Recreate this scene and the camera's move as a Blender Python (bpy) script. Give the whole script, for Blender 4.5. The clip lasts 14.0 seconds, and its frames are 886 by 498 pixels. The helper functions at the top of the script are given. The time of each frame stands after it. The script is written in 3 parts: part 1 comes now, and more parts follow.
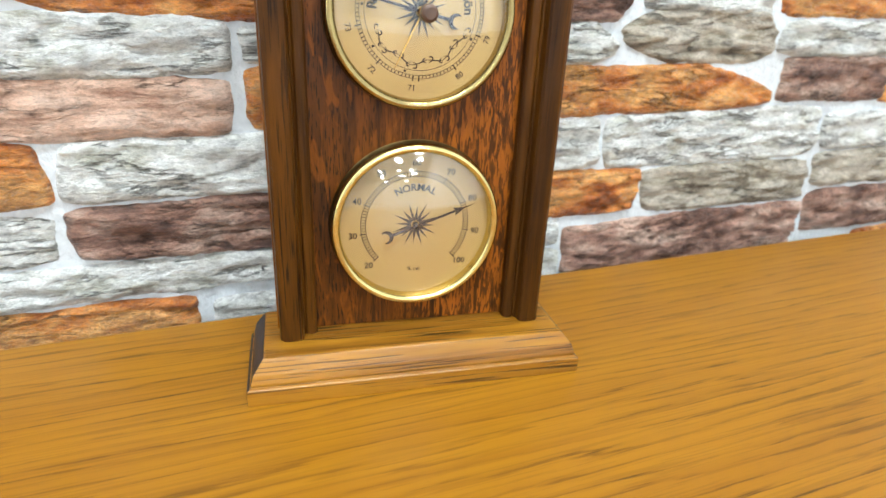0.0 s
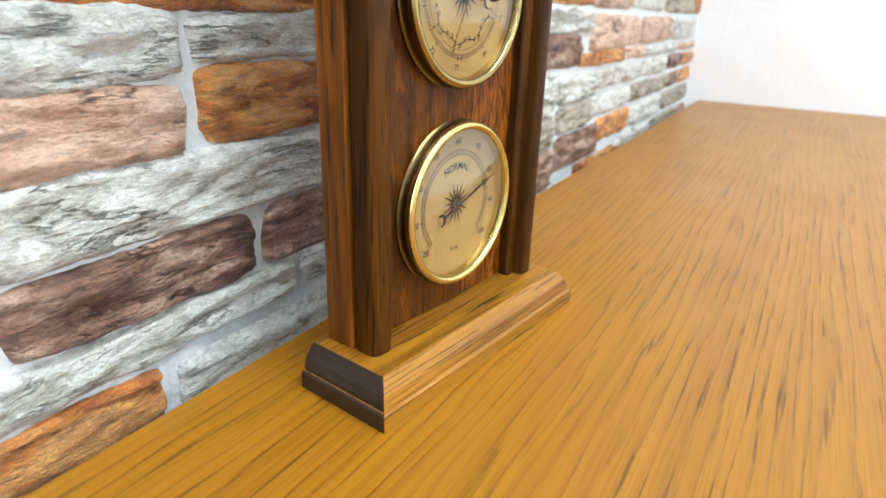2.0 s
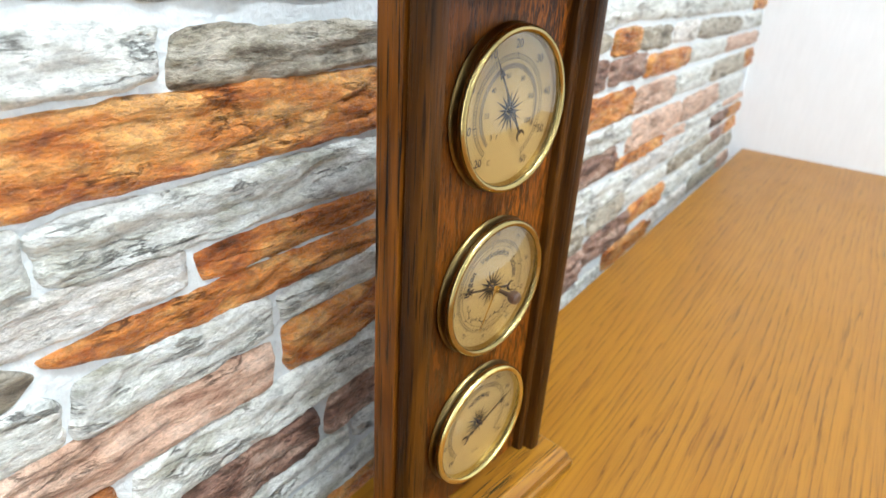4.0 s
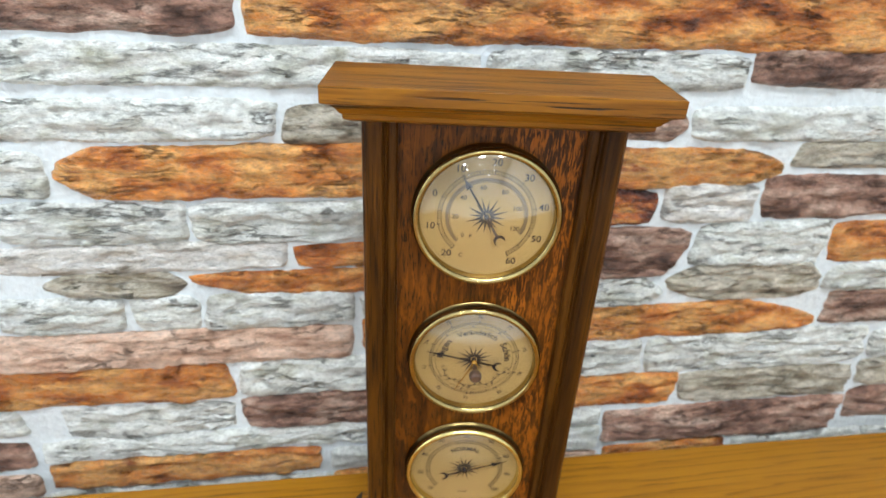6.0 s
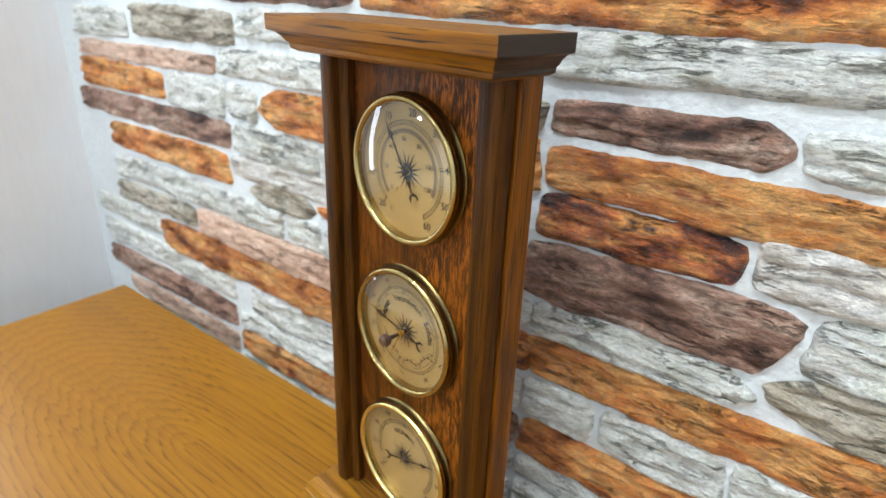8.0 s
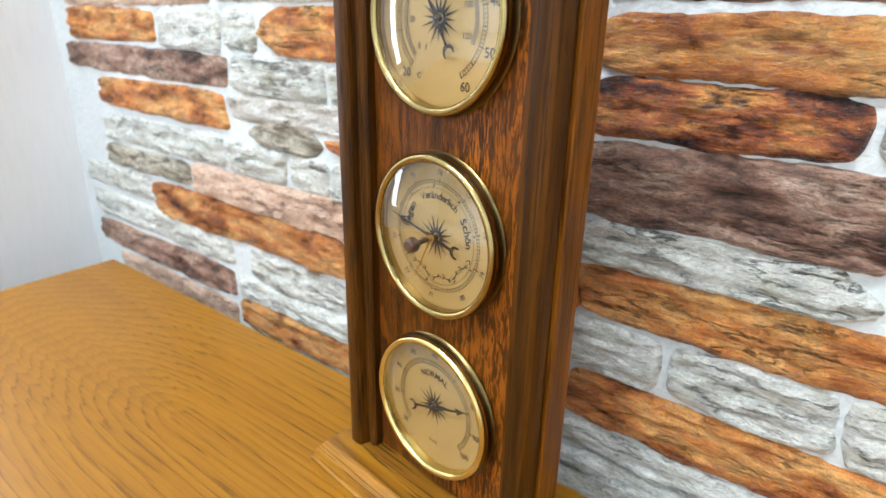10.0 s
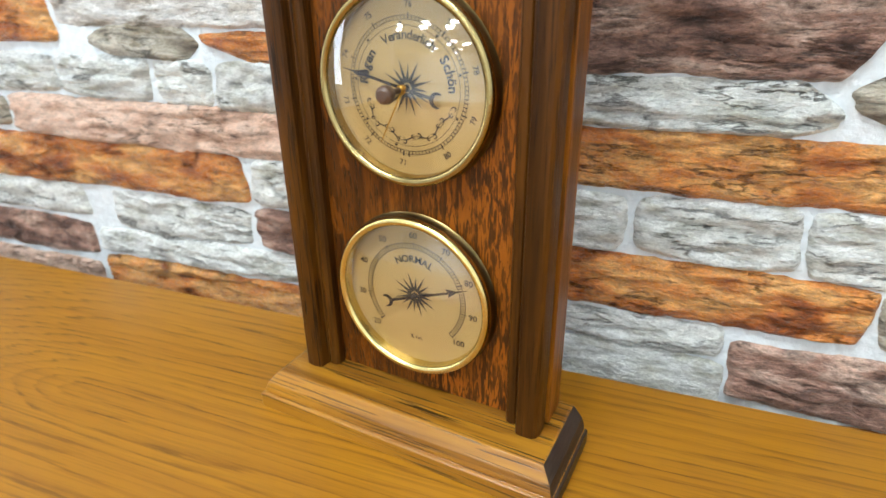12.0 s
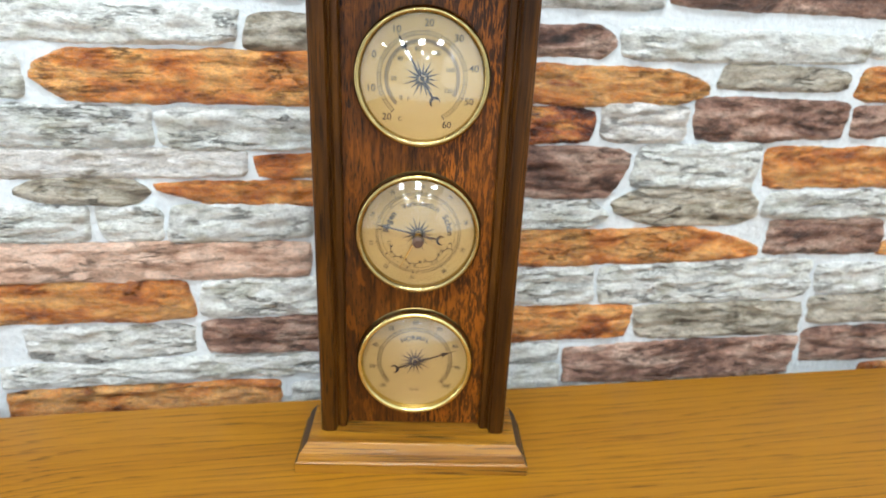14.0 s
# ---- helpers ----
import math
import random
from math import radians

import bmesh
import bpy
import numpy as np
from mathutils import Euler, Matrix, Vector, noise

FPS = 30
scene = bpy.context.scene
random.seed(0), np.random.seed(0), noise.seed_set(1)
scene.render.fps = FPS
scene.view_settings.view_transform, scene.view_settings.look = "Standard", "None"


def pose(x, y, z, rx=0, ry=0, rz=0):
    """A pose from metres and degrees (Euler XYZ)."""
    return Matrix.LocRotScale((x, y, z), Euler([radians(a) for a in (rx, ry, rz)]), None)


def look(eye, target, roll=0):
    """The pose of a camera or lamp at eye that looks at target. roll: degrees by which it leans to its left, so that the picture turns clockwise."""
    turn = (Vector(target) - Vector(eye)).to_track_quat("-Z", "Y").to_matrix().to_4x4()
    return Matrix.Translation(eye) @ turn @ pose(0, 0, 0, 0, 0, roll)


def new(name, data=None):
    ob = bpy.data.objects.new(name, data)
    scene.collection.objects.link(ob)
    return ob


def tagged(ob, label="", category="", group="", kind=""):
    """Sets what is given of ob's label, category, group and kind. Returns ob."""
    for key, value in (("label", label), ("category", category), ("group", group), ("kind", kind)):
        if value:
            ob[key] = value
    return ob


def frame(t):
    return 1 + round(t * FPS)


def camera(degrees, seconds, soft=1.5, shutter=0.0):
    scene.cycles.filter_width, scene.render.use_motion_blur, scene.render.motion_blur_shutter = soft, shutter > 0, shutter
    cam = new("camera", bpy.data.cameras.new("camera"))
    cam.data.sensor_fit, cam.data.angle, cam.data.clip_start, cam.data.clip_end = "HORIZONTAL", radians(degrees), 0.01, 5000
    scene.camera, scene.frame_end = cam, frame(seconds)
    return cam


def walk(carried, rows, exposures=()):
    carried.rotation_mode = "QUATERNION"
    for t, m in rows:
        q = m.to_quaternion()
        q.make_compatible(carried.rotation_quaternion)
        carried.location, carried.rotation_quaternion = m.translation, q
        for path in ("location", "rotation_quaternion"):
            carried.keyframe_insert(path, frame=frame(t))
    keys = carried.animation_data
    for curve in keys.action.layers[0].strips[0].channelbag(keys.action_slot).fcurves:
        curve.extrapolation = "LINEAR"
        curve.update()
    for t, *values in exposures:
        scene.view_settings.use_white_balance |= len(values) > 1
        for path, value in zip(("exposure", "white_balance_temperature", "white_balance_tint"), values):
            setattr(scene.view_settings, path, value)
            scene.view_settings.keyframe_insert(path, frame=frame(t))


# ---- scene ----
cam = camera(72.7, 14.0, 1.5, 0.1)
PATH = [
    (0, (-0.0789, -0.3139, 0.1579), (0.5815, 1.3024, -0.5912), 2.71),
    (0.5, (-0.1306, -0.3012, 0.1484), (0.8942, 1.1358, -0.5552), 3.17),
    (1, (-0.1781, -0.2681, 0.1403), (1.1744, 0.9069, -0.4922), 1.88),
    (1.5, (-0.1891, -0.2395, 0.147), (1.231, 0.8191, -0.5405), 1.2),
    (2, (-0.2186, -0.2098, 0.1433), (1.3071, 0.6822, -0.5542), 1.81),
    (2.5, (-0.2229, -0.1984, 0.165), (1.3219, 0.6653, -0.526), 3),
    (3, (-0.2319, -0.1956, 0.2079), (1.2777, 0.6776, -0.5462), 3.24),
    (3.5, (-0.2276, -0.2028, 0.2466), (1.2315, 0.7021, -0.5671), 3.09),
    (3.7, (-0.2296, -0.2052, 0.2671), (1.2214, 0.7157, -0.5433), 3.11),
    (5.8, (-0.0901, -0.3324, 0.3494), (0.3462, 1.2664, -0.5799), 3.8),
    (6, (-0.0617, -0.3412, 0.359), (0.2094, 1.3063, -0.5477), 3.02),
    (6.5, (0.0235, -0.3646, 0.3671), (-0.1511, 1.3242, -0.4859), 0.94),
    (7, (0.1173, -0.3276, 0.3533), (-0.5914, 1.2405, -0.4521), 1.37),
    (7.5, (0.1699, -0.3135, 0.3389), (-0.7939, 1.1064, -0.4766), 1.72),
    (7.7, (0.1783, -0.3037, 0.3285), (-0.8375, 1.0926, -0.4641), 2.46),
    (9.8, (0.15, -0.2784, 0.2491), (-0.9496, 1.1301, -0.3967), 0.78),
    (10, (0.1469, -0.2755, 0.2369), (-0.9272, 1.1347, -0.4469), 1.11),
    (10.5, (0.1445, -0.2793, 0.2025), (-0.9377, 1.1202, -0.4907), 0.46),
    (11, (0.1417, -0.2737, 0.1834), (-0.9476, 1.095, -0.5582), -0.56),
    (11.5, (0.1402, -0.2771, 0.1846), (-0.8767, 1.1314, -0.5847), -1.86),
    (12, (0.0895, -0.2874, 0.1892), (-0.5259, 1.3195, -0.6166), -0.88),
    (12.5, (0.0026, -0.2925, 0.2227), (0.0568, 1.4262, -0.5854), 2.48),
    (13, (-0.0406, -0.3076, 0.2362), (0.2323, 1.3841, -0.5845), 1.86),
    (13.5, (-0.038, -0.3694, 0.2438), (0.303, 1.3397, -0.513), 3.13),
    (14, (-0.0402, -0.411, 0.266), (0.259, 1.3385, -0.4122), 2.43),
]
walk(cam, [(t, look(eye, target, roll)) for t, eye, target, roll in PATH],
     [(0, -0.10), (1.5, -0.06), (3.7, -0.13), (5.8, -0.52), (7.7, -0.51), (9.8, -0.24), (11.5, -0.22), (12.5, -0.34), (14, -0.37)])

# the lens keeps the weather station sharp and lets the far corner go soft
cam.data.dof.use_dof = True
cam.data.dof.focus_distance = 0.25
cam.data.dof.aperture_fstop = 13.5

# ---- world and light ----
world = bpy.data.worlds.new("world")
scene.world = world
world.use_nodes = True
sky = world.node_tree.nodes.new("ShaderNodeTexSky")
sky.sky_type, sky.sun_disc = "NISHITA", False
sky.sun_elevation, sky.sun_rotation = radians(35), radians(200)
world.node_tree.links.new(sky.outputs[0], world.node_tree.nodes["Background"].inputs[0])
world.node_tree.nodes["Background"].inputs[1].default_value = 0.12

LEFT, RIGHT, BACK, FRONT, FLOOR, CEIL = -0.565, 1.048, 0.0, -9.5, -0.75, 1.85
FAR_LEFT, NICHE = -7.5, -0.78  # the room widens to the left in front of the niche
LAMPS = [(-0.60, -0.98, 0.2), (-0.15, -0.98, 0.2), (0.30, -0.98, 0.2)]  # x, y and size: a row added over the table to light the stone relief
LAMPS += [(x, -1.9, 0.3) for x in (-5.4, -3.9, -2.7)] + [(x, -4.0, 0.3) for x in (-4.6, -3.1, -1.7, -0.6, 0.4)]
LAMPS += [(x, -6.4, 0.3) for x in (-2.2, -0.9, 0.1)] + [(x, -8.6, 0.3) for x in (-2.6, -0.6)]  # rows down the hall
LAMP_WATTS, LAMP_COLOUR = 420.0, (0.865, 0.95, 1.0)  # watts for each square metre
WINDOW = (-0.27, -0.15, 0.03, 0.80)  # y0, y1, z0, z1 in the left wall


def area_lamp(name, at, target, sx, sy, watts, colour):
    data = bpy.data.lights.new(name, "AREA")
    data.shape, data.size, data.size_y, data.energy, data.color = "RECTANGLE", sx, sy, watts, colour
    ob = new(name, data)
    ob.matrix_world = look(at, target)
    return ob


for lx, ly, wide in LAMPS:
    area_lamp("ceiling_lamp_light", (lx, ly, CEIL - 0.045), (lx, ly + 0.001, 0), wide, wide, LAMP_WATTS * wide * wide, LAMP_COLOUR)
area_lamp("window_daylight", (LEFT - 0.03, (WINDOW[0] + WINDOW[1]) / 2, (WINDOW[2] + WINDOW[3]) / 2), (1, (WINDOW[0] + WINDOW[1]) / 2, (WINDOW[2] + WINDOW[3]) / 2),
          WINDOW[1] - WINDOW[0] - 0.06, WINDOW[3] - WINDOW[2] - 0.06, 1.5, (0.80, 0.90, 1.0))


# ---- helpers for materials ----
class Nodes:
    """A small wrapper that adds and links shader nodes."""

    def __init__(self, name):
        self.mat = bpy.data.materials.new(name)
        self.mat.use_nodes = True
        self.tree = self.mat.node_tree
        self.bsdf = self.tree.nodes["Principled BSDF"]

    def put(self, socket, value):
        if isinstance(value, bpy.types.NodeSocket):
            self.tree.links.new(value, socket)
        elif isinstance(value, (tuple, list)) and len(value) == 3 and socket.type == "RGBA":
            socket.default_value = (*value, 1)
        else:
            socket.default_value = value

    def add(self, kind, **inputs):
        node = self.tree.nodes.new(kind)
        for key, value in inputs.items():
            self.put(node.inputs[key.replace("_", " ")], value)
        return node

    def coords(self, scale, shift=None):
        tc = self.add("ShaderNodeTexCoord")
        m = self.add("ShaderNodeMapping", Vector=tc.outputs["Object"], Scale=scale)
        if shift is not None:
            self.put(m.inputs["Location"], shift)
        return m.outputs[0]

    def noise(self, vector, scale, detail=4.0, rough=0.55, distortion=0.0):
        return self.add("ShaderNodeTexNoise", Vector=vector, Scale=scale, Detail=detail, Roughness=rough, Distortion=distortion).outputs[0]

    def maths(self, op, a, b=0.0):
        node = self.tree.nodes.new("ShaderNodeMath")
        node.operation = op
        self.put(node.inputs[0], a)
        self.put(node.inputs[1], b)
        return node.outputs[0]

    def ramp(self, fac, stops):
        node = self.add("ShaderNodeValToRGB", Fac=fac)
        el = node.color_ramp.elements
        while len(el) < len(stops):
            el.new(0.5)
        for e, (p, c) in zip(el, stops):
            e.position = p
            e.color = (*c, 1) if isinstance(c, (tuple, list)) else (c, c, c, 1)
        return node.outputs[0]

    def mix(self, fac, a, b, blend="MIX"):
        node = self.tree.nodes.new("ShaderNodeMix")
        node.data_type, node.blend_type = "RGBA", blend
        self.put(node.inputs[0], fac)
        self.put(node.inputs[6], a)
        self.put(node.inputs[7], b)
        return node.outputs[2]

    def random_shift(self, amount):
        info = self.add("ShaderNodeObjectInfo")
        c = self.add("ShaderNodeCombineXYZ")
        for i, k in enumerate((1.0, 0.37, 0.71)):
            self.put(c.inputs[i], self.maths("MULTIPLY", info.outputs["Random"], amount * k))
        return c.outputs[0], info.outputs["Random"]

    def finish(self, colour, rough, metal=0.0, height=None, bump=0.4, depth=0.001, coat=0.0, gloss=0.5):
        self.put(self.bsdf.inputs["Base Color"], colour)
        self.put(self.bsdf.inputs["Roughness"], rough)
        self.put(self.bsdf.inputs["Metallic"], metal)
        self.put(self.bsdf.inputs["Coat Weight"], coat)
        self.put(self.bsdf.inputs["Coat Roughness"], 0.18)
        self.put(self.bsdf.inputs["Specular IOR Level"], gloss)
        if height is not None:
            b = self.add("ShaderNodeBump", Strength=bump, Distance=depth, Height=height)
            self.put(self.bsdf.inputs["Normal"], b.outputs[0])
        return self.mat


def wood(name, axis, light, mid, dark, pore, across=260.0, rough=0.34, coat=0.25, pores=0.75, fleck=0.0, gloss=0.5, pore_run=0.032, flame=False, figure=60.0):
    """Varnished oak with its grain along one axis."""
    n = Nodes(name)
    long_scale = [1.0, 1.0, 1.0]
    long_scale["xyz".index(axis)] = 0.05
    ring_scale = [1.0, 1.0, 1.0]
    ring_scale["xyz".index(axis)] = 0.16
    pore_scale = [1.0, 1.0, 1.0]
    pore_scale["xyz".index(axis)] = pore_run
    shift, _ = n.random_shift(3.0)
    grain = n.coords(long_scale, shift)
    rings = n.coords(ring_scale, shift)
    fine = n.coords(pore_scale, shift)
    broad = n.noise(grain, figure, 6.0, 0.65, 0.3)
    colour = n.ramp(broad, [(0.34, dark), (0.42, mid), (0.50, light), (0.58, mid), (0.68, dark)])
    bands = n.noise(rings, 11.0, 2.0, 0.5, 0.0)
    bands = n.maths("FRACT", n.maths("MULTIPLY", bands, 8.0))
    bands = n.ramp(bands, [(0.0, 0.0), (0.68, 0.08), (0.92, 1.0), (1.0, 0.0)])
    colour = n.mix(n.maths("MULTIPLY", bands, 0.6), colour, dark)
    streak = n.noise(fine, across, 2.0, 0.5, 0.1)
    gate = n.ramp(n.noise(rings, 30.0, 2.0), [(0.32, 0.35), (0.62, 1.0)])
    streak = n.maths("MULTIPLY", n.ramp(streak, [(0.55, 0.0), (0.62, 1.0)]), gate)
    colour = n.mix(n.maths("MULTIPLY", streak, pores), colour, pore)
    if fleck:
        f = n.ramp(n.noise(n.coords([1, 1, 0.22] if axis == "z" else [0.22, 1, 1], shift), 240.0, 3.0, 0.6, 0.8), [(0.53, 0.0), (0.60, 1.0)])
        colour = n.mix(n.maths("MULTIPLY", f, fleck), colour, tuple(min(1, c * 1.6) for c in light))
    if flame:
        place = n.add("ShaderNodeSeparateXYZ", Vector=n.coords([1, 1, 1])).outputs[0]
        wide = n.maths("ADD", place, n.maths("MULTIPLY", n.noise(n.coords([1, 1, 0.5]), 40.0, 2.0), 0.03))
        side = n.ramp(n.maths("MULTIPLY", wide, 20.0), [(0.15, 0.0), (0.60, 1.0)])
        stripe = n.noise(n.coords([1, 1, 0.16]), 720.0, 3.0, 0.55, 0.9)
        patchy = n.ramp(n.noise(n.coords([1, 1, 0.4]), 60.0, 3.0), [(0.36, 0.55), (0.56, 1.0)])
        colour = n.mix(n.maths("MULTIPLY", n.maths("MULTIPLY", side, patchy), 0.9), colour, n.ramp(stripe, [(0.41, dark), (0.49, mid), (0.57, tuple(c * 2.3 for c in light))]))
    smear = n.noise(n.coords([1, 1, 1]), 14.0, 3.0)
    r = n.maths("ADD", n.maths("MULTIPLY", smear, 0.16), rough - 0.08)
    h = n.maths("SUBTRACT", n.maths("MULTIPLY", broad, 0.3), streak)
    return n.finish(colour, r, 0.0, h, 0.35, 0.0004, coat, gloss)


def table_oak(name, light, mid, dark, pore):
    """Satin oak veneer: one cathedral figure with long legs along x and rows of dark open pores."""
    n = Nodes(name)
    at = n.add("ShaderNodeSeparateXYZ", Vector=n.coords([1, 1, 1])).outputs
    sway = n.maths("MULTIPLY", n.maths("SUBTRACT", n.noise(n.coords([0.09, 1, 1]), 14.0, 4.0, 0.5, 0.2), 0.5), 0.045)
    off = n.maths("ADD", n.maths("ADD", at[1], 0.13), sway)
    tip = n.maths("MULTIPLY", n.maths("MAXIMUM", n.maths("SUBTRACT", -0.169, at[0]), 0.0), 0.40)
    reach = n.maths("SQRT", n.maths("ADD", n.maths("MULTIPLY", off, off), n.maths("MULTIPLY", tip, tip)))
    ragged = n.maths("MULTIPLY", n.noise(n.coords([0.05, 1, 1]), 110.0, 5.0, 0.62), 0.0150)
    wave = n.maths("FRACT", n.maths("DIVIDE", n.maths("ADD", reach, ragged), 0.0062))
    calm = n.ramp(n.maths("DIVIDE", n.maths("ABSOLUTE", off), n.maths("ADD", reach, 0.001)), [(0.25, 0.22), (0.80, 1.0)])
    broad = n.noise(n.coords([0.06, 1, 1]), 34.0, 6.0, 0.6, 0.3)
    colour = n.ramp(broad, [(0.34, mid), (0.50, light), (0.64, mid)])
    colour = n.mix(n.ramp(wave, [(0.20, 0.0), (0.70, 0.25), (0.84, 0.45), (0.98, 0.0)]), colour, dark)
    dash = n.ramp(n.noise(n.coords([0.036, 1, 1]), 420.0, 3.0, 0.55, 0.2), [(0.45, 0.0), (0.54, 1.0)])
    hair = n.ramp(n.noise(n.coords([0.020, 1, 1]), 1150.0, 3.0, 0.55, 0.1), [(0.52, 0.0), (0.60, 1.0)])
    row = n.maths("MULTIPLY", n.ramp(wave, [(0.66, 0.0), (0.76, 1.0), (0.86, 1.0), (0.95, 0.0)]), calm)
    pores = n.maths("MULTIPLY", n.maths("MULTIPLY", row, dash), n.maths("ADD", n.maths("MULTIPLY", hair, 0.45), 0.50))
    pores = n.maths("MAXIMUM", pores, n.maths("MULTIPLY", hair, 0.24))
    worn = n.ramp(n.noise(n.coords([0.3, 1, 1]), 9.0, 3.0), [(0.35, 0.45), (0.60, 1.0)])
    pores = n.maths("MULTIPLY", n.maths("MULTIPLY", pores, worn), 0.8)
    colour = n.mix(pores, colour, pore)
    smear = n.noise(n.coords([1, 1, 1]), 14.0, 3.0)
    r = n.maths("ADD", n.maths("MULTIPLY", smear, 0.14), 0.31)
    return n.finish(colour, r, 0.0, n.maths("SUBTRACT", n.maths("MULTIPLY", broad, 0.3), pores), 0.12, 0.0003, 0.04, 0.38)


def stone(name, stops, rough=0.42, stretch=3.4, crack=0.6, vary=0.2, contrast=0.95):
    """Split ledge stone: layered colour, flaky facets, fine grain, dark cracks; the relief's shade is put into the
    colour too.
    """
    n = Nodes(name)
    stops = [(0.5 + (p - 0.5) * 0.55, c) for p, c in stops]
    shift, rnd = n.random_shift(20.0)
    layer = n.coords([1, 1, stretch], shift)
    grainy = n.coords([1, 1, 1.8], shift)
    a = n.noise(layer, 24.0, 9.0, 0.62, 0.35)
    b = n.noise(n.coords([1, 1, 1.5], shift), 900.0, 4.0, 0.65, 0.3)
    flaky = n.noise(n.coords([1, 1, 2.6], shift), 300.0, 5.0, 0.6, 0.5)
    ridge = n.noise(n.coords([1, 1, 2.8], shift), 85.0, 7.0, 0.66, 0.25)
    warp = n.add("ShaderNodeTexNoise", Vector=grainy, Scale=70.0, Detail=3.0)
    bent = n.tree.nodes.new("ShaderNodeVectorMath")
    bent.operation = "MULTIPLY_ADD"
    n.put(bent.inputs[0], warp.outputs["Color"])
    bent.inputs[1].default_value = (0.012, 0.012, 0.012)
    n.put(bent.inputs[2], n.coords([1, 1, 2.6], shift))
    cells = n.add("ShaderNodeTexVoronoi", Vector=bent.outputs[0], Scale=130.0)
    chip = n.add("ShaderNodeSeparateColor", Color=cells.outputs["Color"]).outputs[0]
    colour = n.ramp(a, stops)
    # relief shade painted in: the height noises darken hollows and lighten high spots
    colour = n.mix(contrast, colour, n.ramp(ridge, [(0.36, 0.50), (0.47, 1.0), (0.62, 1.25)]), "MULTIPLY")
    colour = n.mix(contrast, colour, n.ramp(flaky, [(0.36, 0.55), (0.47, 1.0), (0.60, 1.25)]), "MULTIPLY")
    colour = n.mix(contrast * 0.7, colour, n.ramp(b, [(0.34, 0.60), (0.48, 1.0), (0.64, 1.25)]), "MULTIPLY")
    colour = n.mix(contrast, colour, n.ramp(chip, [(0.0, 0.80), (1.0, 1.12)]), "MULTIPLY")
    line = n.maths("ABSOLUTE", n.maths("SUBTRACT", n.noise(n.coords([1, 1, 6.0], shift), 15.0, 7.0, 0.66, 0.3), 0.5))
    line = n.ramp(line, [(0.0, 1.0), (0.008, 0.7), (0.018, 0.0)])
    patch = n.ramp(n.noise(grainy, 30.0, 3.0), [(0.48, 0.0), (0.56, 1.0)])
    line = n.maths("MULTIPLY", n.maths("MULTIPLY", line, patch), crack)
    colour = n.mix(line, colour, tuple(c * 0.2 for c in stops[0][1]))
    bright = n.maths("ADD", n.maths("MULTIPLY", rnd, vary), 1.0 - vary)
    colour = n.mix(1.0, colour, n.ramp(bright, [(0.0, 0.0), (1.0, 1.0)]), "MULTIPLY")
    h = n.maths("ADD", n.maths("MULTIPLY", a, 0.4), n.maths("MULTIPLY", ridge, 0.8))
    h = n.maths("ADD", h, n.maths("MULTIPLY", chip, 0.16))
    h = n.maths("ADD", h, n.maths("MULTIPLY", flaky, 0.5))
    h = n.maths("ADD", h, n.maths("SUBTRACT", n.maths("MULTIPLY", b, 0.22), line))
    wet = n.maths("ADD", n.maths("MULTIPLY", flaky, -0.35), rough + 0.14)
    return n.finish(colour, wet, 0.0, h, 1.0, 0.0034)


def plain(name, colour, rough=0.5, metal=0.0, grain=0.0, scale=400.0, stretch=(1, 1, 1), bump=0.0, depth=0.0004):
    n = Nodes(name)
    v = n.noise(n.coords(stretch), scale, 4.0)
    w = n.noise(n.coords([1, 1, 1]), scale * 0.07, 3.0)
    s = n.maths("ADD", n.maths("MULTIPLY", v, 0.6), n.maths("MULTIPLY", w, 0.4))
    c = n.ramp(s, [(0.3, tuple(x * (1 - grain) for x in colour)), (0.7, tuple(min(1, x * (1 + grain)) for x in colour))])
    r = n.maths("ADD", n.maths("MULTIPLY", w, 0.2), rough - 0.1)
    return n.finish(c, r, metal, v if bump else None, bump, depth)


# ---- materials ----
M_TABLE = table_oak("table_oak", (0.360, 0.155, 0.007), (0.320, 0.132, 0.006), (0.200, 0.077, 0.004), (0.032, 0.0120, 0.003))
M_PANEL = wood("panel_oak", "z", (0.140, 0.041, 0.003), (0.088, 0.025, 0.002), (0.034, 0.0100, 0.0016), (0.003, 0.002, 0.0015), 1700.0, 0.38, 0.0, 0.90, 0.5, 0.22, 0.090, True, 150.0)
M_POST = wood("post_oak", "z", (0.092, 0.032, 0.003), (0.060, 0.0205, 0.002), (0.029, 0.0098, 0.0015), (0.003, 0.002, 0.0015), 1000.0, 0.40, 0.0, 0.9, 0.0, 0.15, 0.035)
# lighter oak, raised further so the colour carries light falling from the left
M_SIDE = wood("side_oak", "z", (0.250, 0.084, 0.006), (0.175, 0.057, 0.005), (0.080, 0.025, 0.003), (0.004, 0.003, 0.0015), 900.0, 0.40, 0.0, 1.0, 0.0, 0.2, 0.030)
M_BASE = wood("base_oak", "x", (0.370, 0.165, 0.013), (0.280, 0.116, 0.009), (0.130, 0.048, 0.005), (0.010, 0.004, 0.002), 900.0, 0.32, 0.06, 1.0, 0.0, 0.45, 0.024)
M_CAP = wood("cap_oak", "x", (0.27, 0.105, 0.006), (0.19, 0.070, 0.004), (0.10, 0.033, 0.003), (0.012, 0.005, 0.002), 850.0, 0.38, 0.0, 1.0, 0.0, 0.25, 0.024)
M_END = plain("dark_end_grain", (0.026, 0.0155, 0.010), 0.45, 0.0, 0.6, 900.0, (1, 0.12, 1), 0.4)
